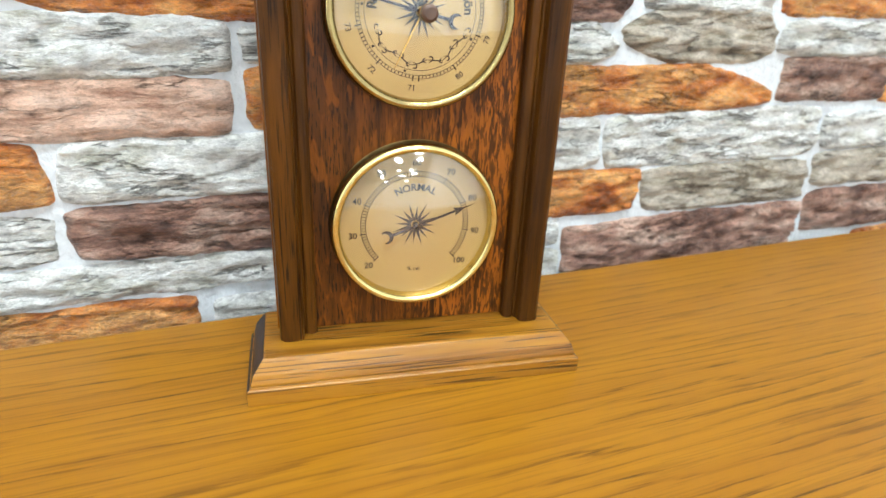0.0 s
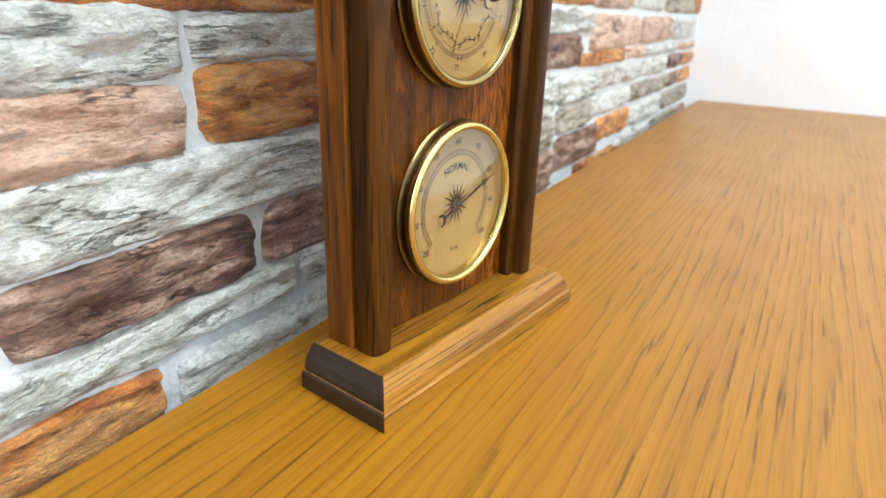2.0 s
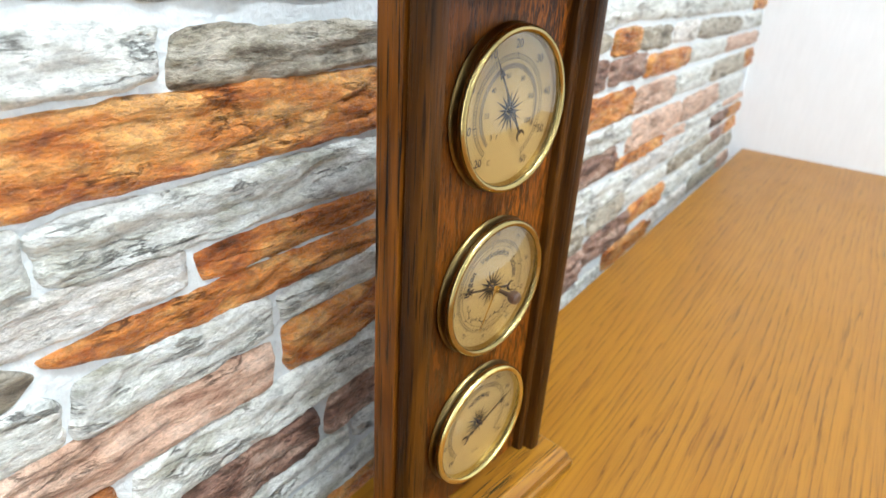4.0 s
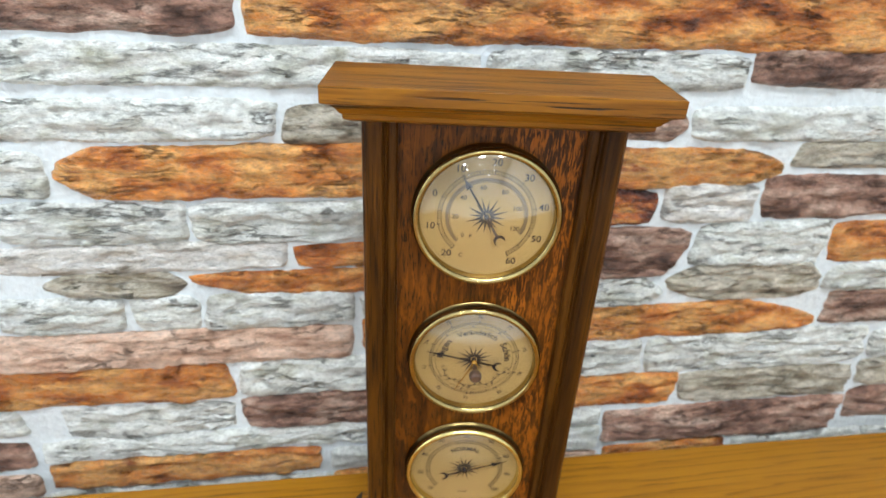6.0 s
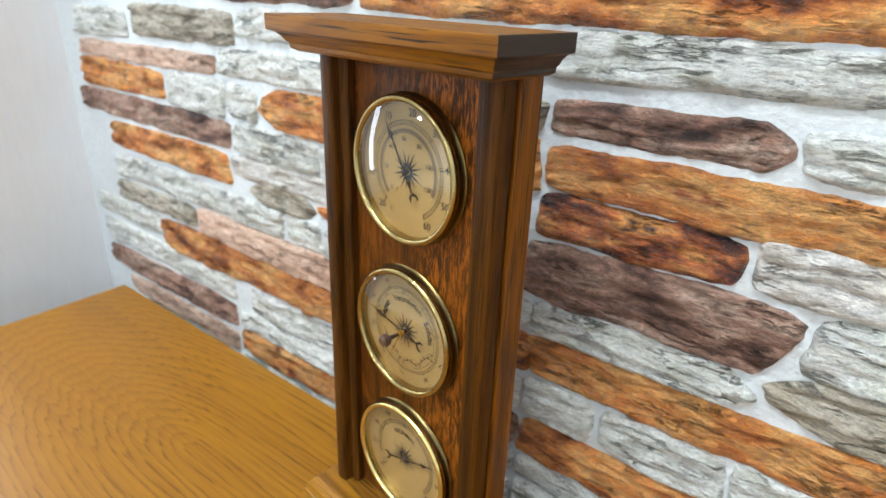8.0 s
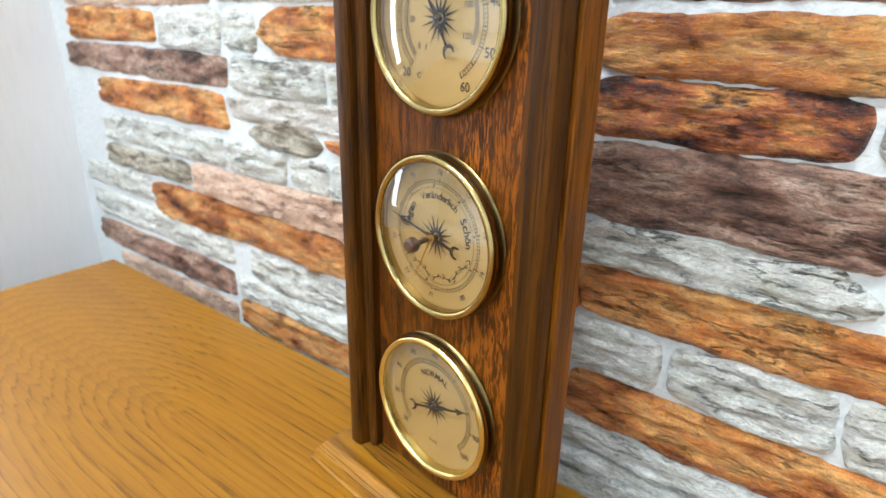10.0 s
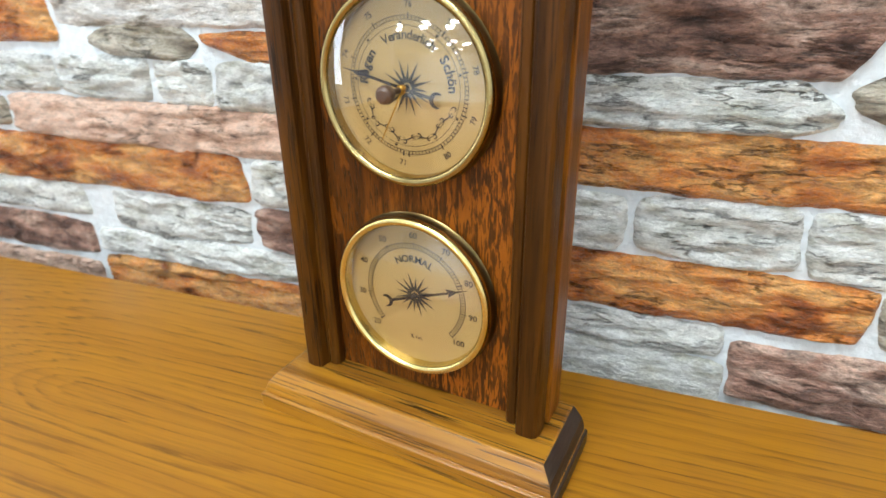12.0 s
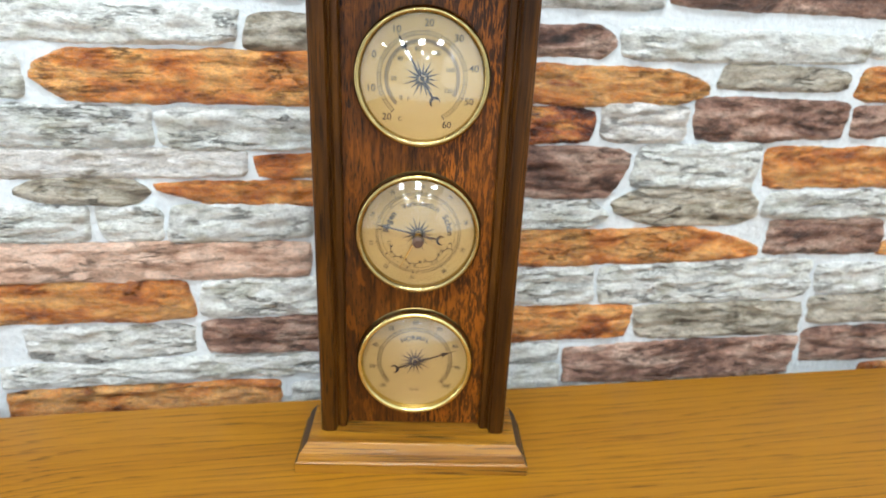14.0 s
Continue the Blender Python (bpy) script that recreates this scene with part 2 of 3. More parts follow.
M_OLIVE = plain("olive_brass", (0.40, 0.31, 0.13), 0.22, 1.0, 0.15, 160.0)
M_BRASS = plain("polished_brass", (0.74, 0.62, 0.25), 0.20, 1.0, 0.10, 160.0)
M_RIM = plain("dark_brass", (0.20, 0.14, 0.055), 0.30, 1.0, 0.18, 160.0)
M_FACE = plain("satin_champagne_dial", (0.61, 0.430, 0.180), 0.40, 0.35, 0.05, 900.0, (0.05, 1, 1), 0.05)
M_INK = plain("black_print", (0.022, 0.020, 0.020), 0.5, 0.0, 0.2)
M_HAND = plain("blued_steel_hand", (0.045, 0.045, 0.06), 0.25, 0.6, 0.2)
M_GOLDHAND = plain("gilt_hand", (0.80, 0.50, 0.10), 0.25, 1.0, 0.1)
M_KNOB = plain("brown_knob", (0.085, 0.045, 0.028), 0.35, 0.0, 0.3)
M_WHITE = plain("white_wallpaper", (0.79, 0.80, 0.82), 0.75, 0.0, 0.035, 260.0, (1, 1, 0.12), 0.25, 0.0008)
M_MORTAR = plain("pale_mortar", (0.62, 0.67, 0.70), 0.6, 0.0, 0.14, 220.0, (1, 1, 1), 0.8, 0.002)
M_CEIL = plain("white_ceiling", (0.78, 0.78, 0.77), 0.8, 0.0, 0.03)
# the floor is out of view; its pale tone is chosen to brighten the ceiling
M_FLOOR = plain("pale_bounce_floor", (0.50, 0.48, 0.44), 0.4, 0.0, 0.15, 40.0)
M_FRAME = plain("white_enamel", (0.80, 0.80, 0.79), 0.35, 0.0, 0.02)

S = {
    "G": stone("grey_stone", [(0.12, (0.30, 0.29, 0.22)), (0.28, (0.56, 0.57, 0.51)), (0.44, (0.76, 0.78, 0.76)), (0.66, (0.69, 0.71, 0.67)), (0.88, (0.46, 0.46, 0.38))], stretch=2.3, crack=0.65, vary=0.14, contrast=0.5),
    "W": stone("whitish_stone", [(0.16, (0.17, 0.14, 0.10)), (0.32, (0.60, 0.57, 0.52)), (0.50, (0.78, 0.77, 0.75)), (0.72, (0.62, 0.58, 0.52)), (0.86, (0.26, 0.22, 0.16))], vary=0.12, contrast=0.5),
    "T": stone("taupe_stone", [(0.22, (0.14, 0.11, 0.08)), (0.40, (0.38, 0.34, 0.26)), (0.60, (0.56, 0.52, 0.44)), (0.78, (0.27, 0.23, 0.16))], contrast=0.55),
    "O": stone("orange_stone", [(0.14, (0.070, 0.022, 0.012)), (0.30, (0.38, 0.110, 0.028)), (0.48, (0.63, 0.240, 0.062)), (0.66, (0.74, 0.39, 0.135)), (0.88, (0.30, 0.085, 0.028))], 0.32, 2.8, contrast=0.65),
    "B": stone("brown_stone", [(0.18, (0.030, 0.015, 0.012)), (0.36, (0.165, 0.084, 0.060)), (0.53, (0.35, 0.20, 0.148)), (0.70, (0.50, 0.35, 0.275)), (0.86, (0.11, 0.058, 0.042))], 0.36, 2.8, contrast=0.8),
    "P": stone("pink_stone", [(0.18, (0.34, 0.18, 0.12)), (0.36, (0.62, 0.40, 0.29)), (0.58, (0.76, 0.55, 0.43)), (0.80, (0.55, 0.33, 0.23))], contrast=0.45),
    "M": stone("dark_red_stone", [(0.26, (0.022, 0.012, 0.014)), (0.42, (0.13, 0.035, 0.02)), (0.56, (0.42, 0.13, 0.045)), (0.70, (0.60, 0.27, 0.08)), (0.82, (0.07, 0.03, 0.03))], 0.3),
}


# ---- helpers for building ----
def box(bm, x0, x1, y0, y1, z0, z1):
    v = [bm.verts.new((x, y, z)) for x in (x0, x1) for y in (y0, y1) for z in (z0, z1)]
    for f in ((0, 1, 3, 2), (4, 6, 7, 5), (0, 4, 5, 1), (2, 3, 7, 6), (0, 2, 6, 4), (1, 5, 7, 3)):
        bm.faces.new([v[i] for i in f])


def soften(bm, offset, segments=2, angle=25):
    bmesh.ops.recalc_face_normals(bm, faces=bm.faces)
    sharp = [e for e in bm.edges if len(e.link_faces) == 2 and e.calc_face_angle(0) > radians(angle)]
    bmesh.ops.bevel(bm, geom=sharp, offset=offset, segments=segments, profile=0.5, affect="EDGES", clamp_overlap=True)


def solid(x0, x1, y0, y1, z0, z1, bevel=0.0):
    bm = bmesh.new()
    box(bm, x0, x1, y0, y1, z0, z1)
    if bevel:
        soften(bm, bevel)
    return bm


def rings_to_solid(rings):
    """Closes a stack of equal vertex rings into a solid."""
    bm = bmesh.new()
    rows = [[bm.verts.new(p) for p in ring] for ring in rings]
    n = len(rings[0])
    for a, b in zip(rows, rows[1:]):
        for i in range(n):
            bm.faces.new((a[i], a[(i + 1) % n], b[(i + 1) % n], b[i]))
    bm.faces.new(rows[0])
    bm.faces.new(rows[-1][::-1])
    return bm


def lathe(profile, z, segments=72, close=False):
    """Turns (radius, y) pairs round the y axis through height z."""
    bm = bmesh.new()
    rows = []
    for r, y in profile:
        if r < 1e-6:
            rows.append([bm.verts.new((0, y, z))])
        else:
            rows.append([bm.verts.new((r * math.sin(2 * math.pi * i / segments), y, z + r * math.cos(2 * math.pi * i / segments))) for i in range(segments)])
    pairs = list(zip(rows, rows[1:])) + ([(rows[-1], rows[0])] if close else [])
    for a, b in pairs:
        for i in range(segments):
            j = (i + 1) % segments
            f = [a[i % len(a)], a[j % len(a)], b[j % len(b)], b[i % len(b)]]
            f = [v for k, v in enumerate(f) if v not in f[:k]]
            if len(f) > 2:
                bm.faces.new(f)
    return bm


def finish(bm, name, material, smooth=False, angle=None):
    bmesh.ops.recalc_face_normals(bm, faces=bm.faces)
    me = bpy.data.meshes.new(name)
    bm.to_mesh(me)
    bm.free()
    for m in (material if isinstance(material, (list, tuple)) else [material]):
        me.materials.append(m)
    if smooth:
        me.shade_smooth()
        if angle:
            me.set_sharp_from_angle(angle=radians(angle))
    return me


def part(name, bm, material, parent, label="", smooth=False, angle=None):
    ob = new(name, finish(bm, name, material, smooth, angle))
    ob.parent = parent
    if label:
        tagged(ob, label)
    return ob


def setting(name, bm, material, label):
    return tagged(new(name, finish(bm, name, material)), label, "", "", "structure")


# ---- the room ----
wall_back = setting("wall_back", solid(LEFT - 0.1, RIGHT + 0.1, BACK, BACK + 0.12, FLOOR, CEIL), M_MORTAR, "wall with pale mortar joints behind split ledge stones")
bm = bmesh.new()
for y0, y1, z0, z1 in ((WINDOW[1], BACK, FLOOR, CEIL), (NICHE, WINDOW[0], FLOOR, CEIL), (WINDOW[0], WINDOW[1], FLOOR, WINDOW[2]), (WINDOW[0], WINDOW[1], WINDOW[3], CEIL)):
    box(bm, LEFT - 0.1, LEFT, y0, y1, z0, z1)
setting("wall_left", bm, M_WHITE, "white textured wallpaper side wall")
setting("wall_right", solid(RIGHT, RIGHT + 0.1, FRONT, BACK, FLOOR, CEIL), M_WHITE, "white textured wallpaper side wall")
setting("wall_side", solid(FAR_LEFT, LEFT - 0.1, NICHE, NICHE + 0.12, FLOOR, CEIL), M_WHITE, "plain white wall beside the niche")
setting("wall_far_left", solid(FAR_LEFT - 0.1, FAR_LEFT, FRONT, NICHE + 0.12, FLOOR, CEIL), M_WHITE, "plain white wall across the room")
setting("wall_front", solid(FAR_LEFT - 0.1, RIGHT + 0.1, FRONT - 0.12, FRONT, FLOOR, CEIL), M_WHITE, "plain white wall facing the stone wall")
setting("floor", solid(FAR_LEFT - 0.1, RIGHT + 0.1, FRONT - 0.12, BACK + 0.12, FLOOR - 0.1, FLOOR), M_FLOOR, "unseen floor under the table, pale to bounce light upward")
setting("ceiling", solid(FAR_LEFT - 0.1, RIGHT + 0.1, FRONT - 0.12, BACK + 0.12, CEIL, CEIL + 0.1), M_CEIL, "plain white ceiling")

bm = bmesh.new()
y0, y1, z0, z1 = WINDOW
for a in ((y0, y1, z0, z0 + 0.04), (y0, y1, z1 - 0.04, z1), (y0, y0 + 0.04, z0 + 0.04, z1 - 0.04), (y1 - 0.04, y1, z0 + 0.04, z1 - 0.04)):
    box(bm, LEFT - 0.09, LEFT - 0.045, *a)
setting("window_1", bm, M_FRAME, "white framed window in the side wall")

# ---- ceiling lamps ----
def emitter(name, colour, strength):
    n = Nodes(name)
    n.put(n.bsdf.inputs["Base Color"], colour)
    n.put(n.bsdf.inputs["Emission Color"], colour)
    n.put(n.bsdf.inputs["Emission Strength"], strength)
    return n.mat


M_GLOW = emitter("lamp_diffuser", (1.0, 0.98, 0.95), 6.0)


def ceiling_lamp(x, y, wide):
    root = tagged(new("ceiling_lamp"), "small square white ceiling lamp with bright diffuser", "lamp", "ceiling lamps")
    root.location = (x, y, CEIL)
    bm = bmesh.new()
    h = wide / 2
    box(bm, -h - 0.025, h + 0.025, -h - 0.025, h + 0.025, -0.03, 0.0)
    soften(bm, 0.004)
    part("housing", bm, M_FRAME, root)
    part("diffuser", solid(-h - 0.005, h + 0.005, -h - 0.005, h + 0.005, -0.040, -0.0302, 0.003), M_GLOW, root, "bright white diffuser")
    return root


# the three over the table are added light; the others match reflections in the dials
for lx, ly, wide in LAMPS:
    ceiling_lamp(lx, ly, wide)

# ---- the table ----
table = tagged(new("table"), "golden oak veneer table standing before the stone wall", "table")
table.location = (0, 0, FLOOR)
TX0, TX1, TY0, TY1 = -0.466, 1.044, -0.70, -0.027
bm = solid(TX0, TX1, TY0, TY1, -FLOOR - 0.028, -FLOOR, 0.0012)
part("tabletop", bm, M_TABLE, table, "satin golden oak tabletop with dark grain")
for lx in (TX0 + 0.04, TX1 - 0.08):
    part("side_panel", solid(lx, lx + 0.028, TY0 + 0.05, TY1 - 0.05, 0.0, -FLOOR - 0.0282, 0.001), M_TABLE, table)


# ---- the weather station ----
def rect_ring(inset, z, hx, y0, y1):
    return [(-hx + inset, y0 + inset, z), (hx - inset, y0 + inset, z), (hx - inset, y1, z), (-hx + inset, y1, z)]


def moulded(levels, hx, y0, y1, bevel):
    bm = rings_to_solid([rect_ring(i, z, hx, y0, y1) for i, z in levels])
    soften(bm, bevel, 2, 20)
    for f in bm.faces:
        c = f.calc_center_median()
        f.material_index = 1 if hx - abs(c.x) < min(c.y - y0, 0.009) and abs(f.normal.z) < 0.97 else 0
    return bm


def glyph_mesh(text, size, weight=0.014):
    data = bpy.data.curves.new("glyph", "FONT")
    data.body, data.size, data.align_x, data.align_y = text, size, "CENTER", "CENTER"
    data.resolution_u, data.offset = 3, size * weight
    ob = new("glyph", data)
    bpy.context.view_layer.update()
    me = bpy.data.meshes.new_from_object(ob.evaluated_get(bpy.context.evaluated_depsgraph_get()))
    bpy.data.objects.remove(ob)
    bpy.data.curves.remove(data)
    return me


def put_text(bm, text, size, x, z, y, turn=0.0, weight=0.014):
    """Letters the word on the dial at (x, z), turned clockwise by degrees. Returns its width."""
    me = glyph_mesh(text, size, weight)
    c, s = math.cos(radians(-turn)), math.sin(radians(-turn))
    vs = [bm.verts.new((x + c * v.co.x - s * v.co.y, y, z + s * v.co.x + c * v.co.y)) for v in me.vertices]
    for p in me.polygons:
        if len(set(p.vertices)) > 2:
            bm.faces.new([vs[i] for i in p.vertices])
    width = max(v.co.x for v in me.vertices) - min(v.co.x for v in me.vertices)
    bpy.data.meshes.remove(me)
    return width


def arc_text(bm, text, size, radius, middle, z, y, step, outward=True, weight=0.014):
    wide = [0.36 if c in "ilt" else 0.48 if c in "r" else 1.15 if c in "VNMO" else 0.92 for c in text]
    total = sum(wide)
    scale = step * len(text) / total
    at = -total / 2
    for ch, share in zip(text, wide):
        a = middle + (at + share / 2) * scale * (1 if outward else -1)
        at += share
        put_text(bm, ch, size, radius * math.sin(radians(a)), z + radius * math.cos(radians(a)), y, a if outward else a + 180, weight)


def polar(r, a, z, y):
    return (r * math.sin(radians(a)), y, z + r * math.cos(radians(a)))


def arc_band(bm, r0, r1, a0, a1, z, y):
    n = max(2, int((a1 - a0) / 3))
    pts = [(bm.verts.new(polar(r0, a0 + (a1 - a0) * i / n, z, y)), bm.verts.new(polar(r1, a0 + (a1 - a0) * i / n, z, y))) for i in range(n + 1)]
    for p, q in zip(pts, pts[1:]):
        bm.faces.new((p[0], p[1], q[1], q[0]))


def tick(bm, r0, r1, a, w, z, y):
    d = math.degrees(w / 2 / ((r0 + r1) / 2))
    bm.faces.new([bm.verts.new(polar(r, a + e, z, y)) for r, e in ((r0, -d), (r1, -d), (r1, d), (r0, d))])


def plate(bm, points, angle, z, y, thick):
    """A flat cut-out: (along, across) points, pointing at the dial angle."""
    s, c = math.sin(radians(angle)), math.cos(radians(angle))
    rows = []
    for yy in (y, y - thick):
        rows.append([bm.verts.new((l * s + w * c, yy, z + l * c - w * s)) for l, w in points])
    n = len(points)
    bm.faces.new(rows[0])
    bm.faces.new(rows[1][::-1])
    for i in range(n):
        bm.faces.new((rows[0][i], rows[0][(i + 1) % n], rows[1][(i + 1) % n], rows[1][i]))


PANEL_Y = 0.0245
FACE_Y = 0.0217


def thin_glass(name):
    """A thin clear dome: it lets light straight through and mirrors by its Fresnel share."""
    n = Nodes(name)
    clear = n.tree.nodes.new("ShaderNodeBsdfTransparent")
    gloss = n.tree.nodes.new("ShaderNodeBsdfGlossy")
    gloss.inputs["Roughness"].default_value = 0.02
    fresnel = n.tree.nodes.new("ShaderNodeFresnel")
    fresnel.inputs["IOR"].default_value = 1.85
    both = n.tree.nodes.new("ShaderNodeMixShader")
    n.tree.links.new(fresnel.outputs[0], both.inputs[0])
    n.tree.links.new(clear.outputs[0], both.inputs[1])
    n.tree.links.new(gloss.outputs[0], both.inputs[2])
    output = [k for k in n.tree.nodes if k.type == "OUTPUT_MATERIAL"][0]
    n.tree.links.new(both.outputs[0], output.inputs["Surface"])
    return n.mat


M_GLASS = thin_glass("clear_dial_glass")


def pointer(bm, angle, tip, tail, z, y):
    plate(bm, [(-tail + 0.0022, -0.0006), (tip * 0.72, -0.00045), (tip, 0.0), (tip * 0.72, 0.00045), (-tail + 0.0022, 0.0006)], angle, z, y, 0.0003)
    plate(bm, [(tip * 0.66, -0.0003), (tip * 0.64, -0.0018), (tip * 0.84, 0.0), (tip * 0.64, 0.0018), (tip * 0.66, 0.0003)], angle, z, y - 0.0001, 0.0003)
    horn = []
    for i in range(13):
        a = radians(-115 + 230 * i / 12)
        horn.append((-tail + 0.0029 * math.cos(a), 0.0029 * math.sin(a)))
    for i in range(9):
        a = radians(100 - 200 * i / 8)
        horn.append((-tail - 0.0011 + 0.0024 * math.cos(a), 0.0022 * math.sin(a)))
    plate(bm, horn, angle, z, y - 0.0001, 0.0003)


def instrument(root, name, label, z, brass, hand, hand_angle):
    """Barrel, bezel, dial face, sunburst, hand and domed glass of one gauge."""
    body = part(name, lathe([(0.0, PANEL_Y - 0.0004), (0.0356, PANEL_Y - 0.0004), (0.0362, PANEL_Y - 0.0013), (0.0351, PANEL_Y - 0.0024), (0.0349, 0.0200), (0.0330, 0.0204), (0.0328, 0.0226), (0.0, 0.0230)], z), M_RIM, root, label, True, 40)
    part("bezel", lathe([(0.0350, 0.0202), (0.0356, 0.0193), (0.0356, 0.0180), (0.0350, 0.0167), (0.0340, 0.0162), (0.0328, 0.0166), (0.0321, 0.0178), (0.0319, 0.0214), (0.0328, 0.0216), (0.0344, 0.0208)], z, 96, True), brass, body, "polished brass bezel", True, 50)
    part("dial_face", lathe([(0.0, FACE_Y), (0.0324, FACE_Y), (0.0324, FACE_Y + 0.0006), (0.0, FACE_Y + 0.0006)], z), M_FACE, body, "satin champagne dial face")
    bm = bmesh.new()
    for i in range(16):
        a, r = 22.5 * i + 5, 0.0104 if i % 2 else 0.0086
        plate(bm, [(0.0018, -0.00075), (r, 0.0), (0.0018, 0.00075)], a, z, FACE_Y - 0.0002, 0.0001)
    part("sunburst", bm, M_INK, body, "black printed sunburst")
    bm = bmesh.new()
    pointer(bm, hand_angle, 0.0270, 0.0134, z, FACE_Y - 0.0022)
    part("hand", bm, hand, body)
    part("hub", lathe([(0.0, FACE_Y - 0.0034), (0.0007, FACE_Y - 0.0033), (0.0012, FACE_Y - 0.0026), (0.0013, FACE_Y - 0.0001), (0.0, FACE_Y - 0.0001)], z, 24), hand, body, "", True, 50)
    sag, edge, y0 = 0.0062, 0.0324, 0.0174
    rad = (edge * edge + sag * sag) / (2 * sag)
    outer, inner = [], []
    for i in range(13):
        r = edge * (1 - i / 12)
        h = math.sqrt(rad * rad - r * r) - (rad - sag)
        outer.append((r, y0 - h))
        inner.append((r * 0.985, y0 - h * 0.9 + 0.0007))
    glass = part("glass", lathe(outer + inner[::-1], z, 96), M_GLASS, body, "domed clear glass", True)
    glass.visible_shadow = False
    return body


def thermometer(root, z):
    body = instrument(root, "thermometer", "round thermometer with Celsius and Fahrenheit scales", z, M_OLIVE, M_HAND, -31)
    y = FACE_Y - 0.0002
    bm = bmesh.new()
    for r in (0.02158, 0.02344):
        arc_band(bm, r, r + 0.00024, -138, 150, z, y)
    arc_band(bm, 0.01777, 0.01799, -135, 117, z, y)
    for i in range(81):
        a = -138 + 3.6 * i
        tick(bm, 0.02158, 0.0242 if i % 10 == 0 else 0.02333, a, 0.0003 if i % 5 else 0.0005, z, y)
    part("celsius_scale", bm, M_INK, body)
    bm = bmesh.new()
    arc_band(bm, 0.0182, 0.01984, -135, 117, z, y - 0.00011)
    part("fahrenheit_band", bm, plain("grey_brown_band", (0.25, 0.18, 0.10), 0.5), body, "grey brown printed band")
    bm = bmesh.new()
    for i, t in enumerate(("20", "10", "0", "10", "20", "30", "40", "50", "60")):
        p = polar(0.02747, -138 + 36 * i, z, y)
        put_text(bm, t, 0.0050, p[0], p[2], y)
    for i, t in enumerate(("0", "20", "40", "60", "80", "100", "120")):
        p = polar(0.01504, -133 + 41 * i, z, y)
        put_text(bm, t, 0.0032, p[0], p[2], y)
    put_text(bm, "F", 0.00283, -0.00709, z - 0.01068, y)
    put_text(bm, "C", 0.00327, -0.01123, z - 0.02126, y)
    part("numerals", bm, M_INK, body, "black printed numerals")


def barometer(root, z):
    body = instrument(root, "barometer", "round barometer with a brown knob and German weather words", z, M_OLIVE, M_HAND, -77)
    y = FACE_Y - 0.0002
    bm = bmesh.new()
    for r in (0.02104, 0.02289, 0.0242):
        arc_band(bm, r, r + 0.00020, -180, 180, z, y)
    for i in range(101):
        tick(bm, 0.02289, 0.02529 if i % 10 == 0 else 0.0242, -174 + 319 / 90 * i, 0.0005 if i % 10 == 0 else 0.00034, z, y)
    for i in range(32):
        if i % 4 == 0:
            tick(bm, 0.0215, 0.0224, -165 + 10 * i, 0.0010, z, y)
    part("millimetre_scale", bm, M_INK, body)
    bm = bmesh.new()
    for i in range(10):
        a = -174 + 319 / 9 * i
        p = polar(0.0279, a, z, y)
        turn = a if abs(a) < 95 else a + 180
        put_text(bm, str(71 + i), 0.0031, p[0], p[2], y, turn)
    arc_text(bm, "Ver\u00e4nderlich", 0.0046, 0.0180, 4, z, y, 6.0)
    part("numerals", bm, M_INK, body, "black printed numerals and words")
    bm = bmesh.new()
    arc_text(bm, "Regen", 0.0050, 0.0182, -68, z, y, 8.2, True, 0.032)
    part("weather_word", bm, M_INK, body, "black printed weather word")
    bm = bmesh.new()
    arc_text(bm, "Sch\u00f6n", 0.0050, 0.0182, 72, z, y, 8.2, True, 0.032)
    part("weather_word", bm, M_INK, body, "black printed weather word")
    bm = bmesh.new()
    def stroke(points, wide):
        """A pen stroke through (x, z) points, thick in the middle."""
        pts = []
        for k, (px, pz) in enumerate(points):
            (ax, az), (bx, bz) = points[max(0, k - 1)], points[min(len(points) - 1, k + 1)]
            long = math.hypot(bx - ax, bz - az)
            w = wide * (0.4 + 0.6 * math.sin(math.pi * k / (len(points) - 1))) / long
            pts.append([bm.verts.new((px - e * (bz - az) * w, y, pz + e * (bx - ax) * w)) for e in (-1, 1)])
        for p, q in zip(pts, pts[1:]):
            bm.faces.new((p[0], p[1], q[1], q[0]))
    for i in range(8):
        a = 112 + 19.4 * i
        flip = 1 if i % 2 else -1
        cx, _, cz = polar(0.0184, a, z, y)
        ux, uz = math.cos(radians(a)), -math.sin(radians(a))
        vx, vz = math.sin(radians(a)), math.cos(radians(a))
        for side, size in ((-1, 0.0015), (1, 0.0012)):
            curl = []
            for k in range(15):
                t = 0.27 * k
                r = size * (1 - 0.055 * k)
                u, v = side * (size * 0.2 + 1.5 * r * math.sin(t) + 0.00006 * k), flip * (r * math.cos(t) - size * 0.9)
                curl.append((cx + u * ux + v * vx, cz + u * uz + v * vz))
            stroke(curl, 0.00026)
        link = [(0.0184 - flip * 0.0009 * math.cos(math.pi * k / 8), a + 2.42 * k) for k in range(9)] if i < 7 else []
        if link:
            stroke([(r * math.sin(radians(e)), z + r * math.cos(radians(e))) for r, e in link], 0.00024)
    part("scroll_ornament", bm, M_INK, body, "black printed scroll ornament")
    bm = bmesh.new()
    plate(bm, [(0.0, -0.0004), (0.0225, -0.00012), (0.0225, 0.00012), (0.0, 0.0004)], 207, z, 0.0184, 0.0003)
    part("marker_hand", bm, M_GOLDHAND, body, "thin gilt marker hand")
    part("brass_nut", lathe([(0.0, 0.0160), (0.0012, 0.0162), (0.0017, 0.0168), (0.0017, 0.0186), (0.0, 0.0186)], z, 24), M_GOLDHAND, body, "small brass nut", True, 50)
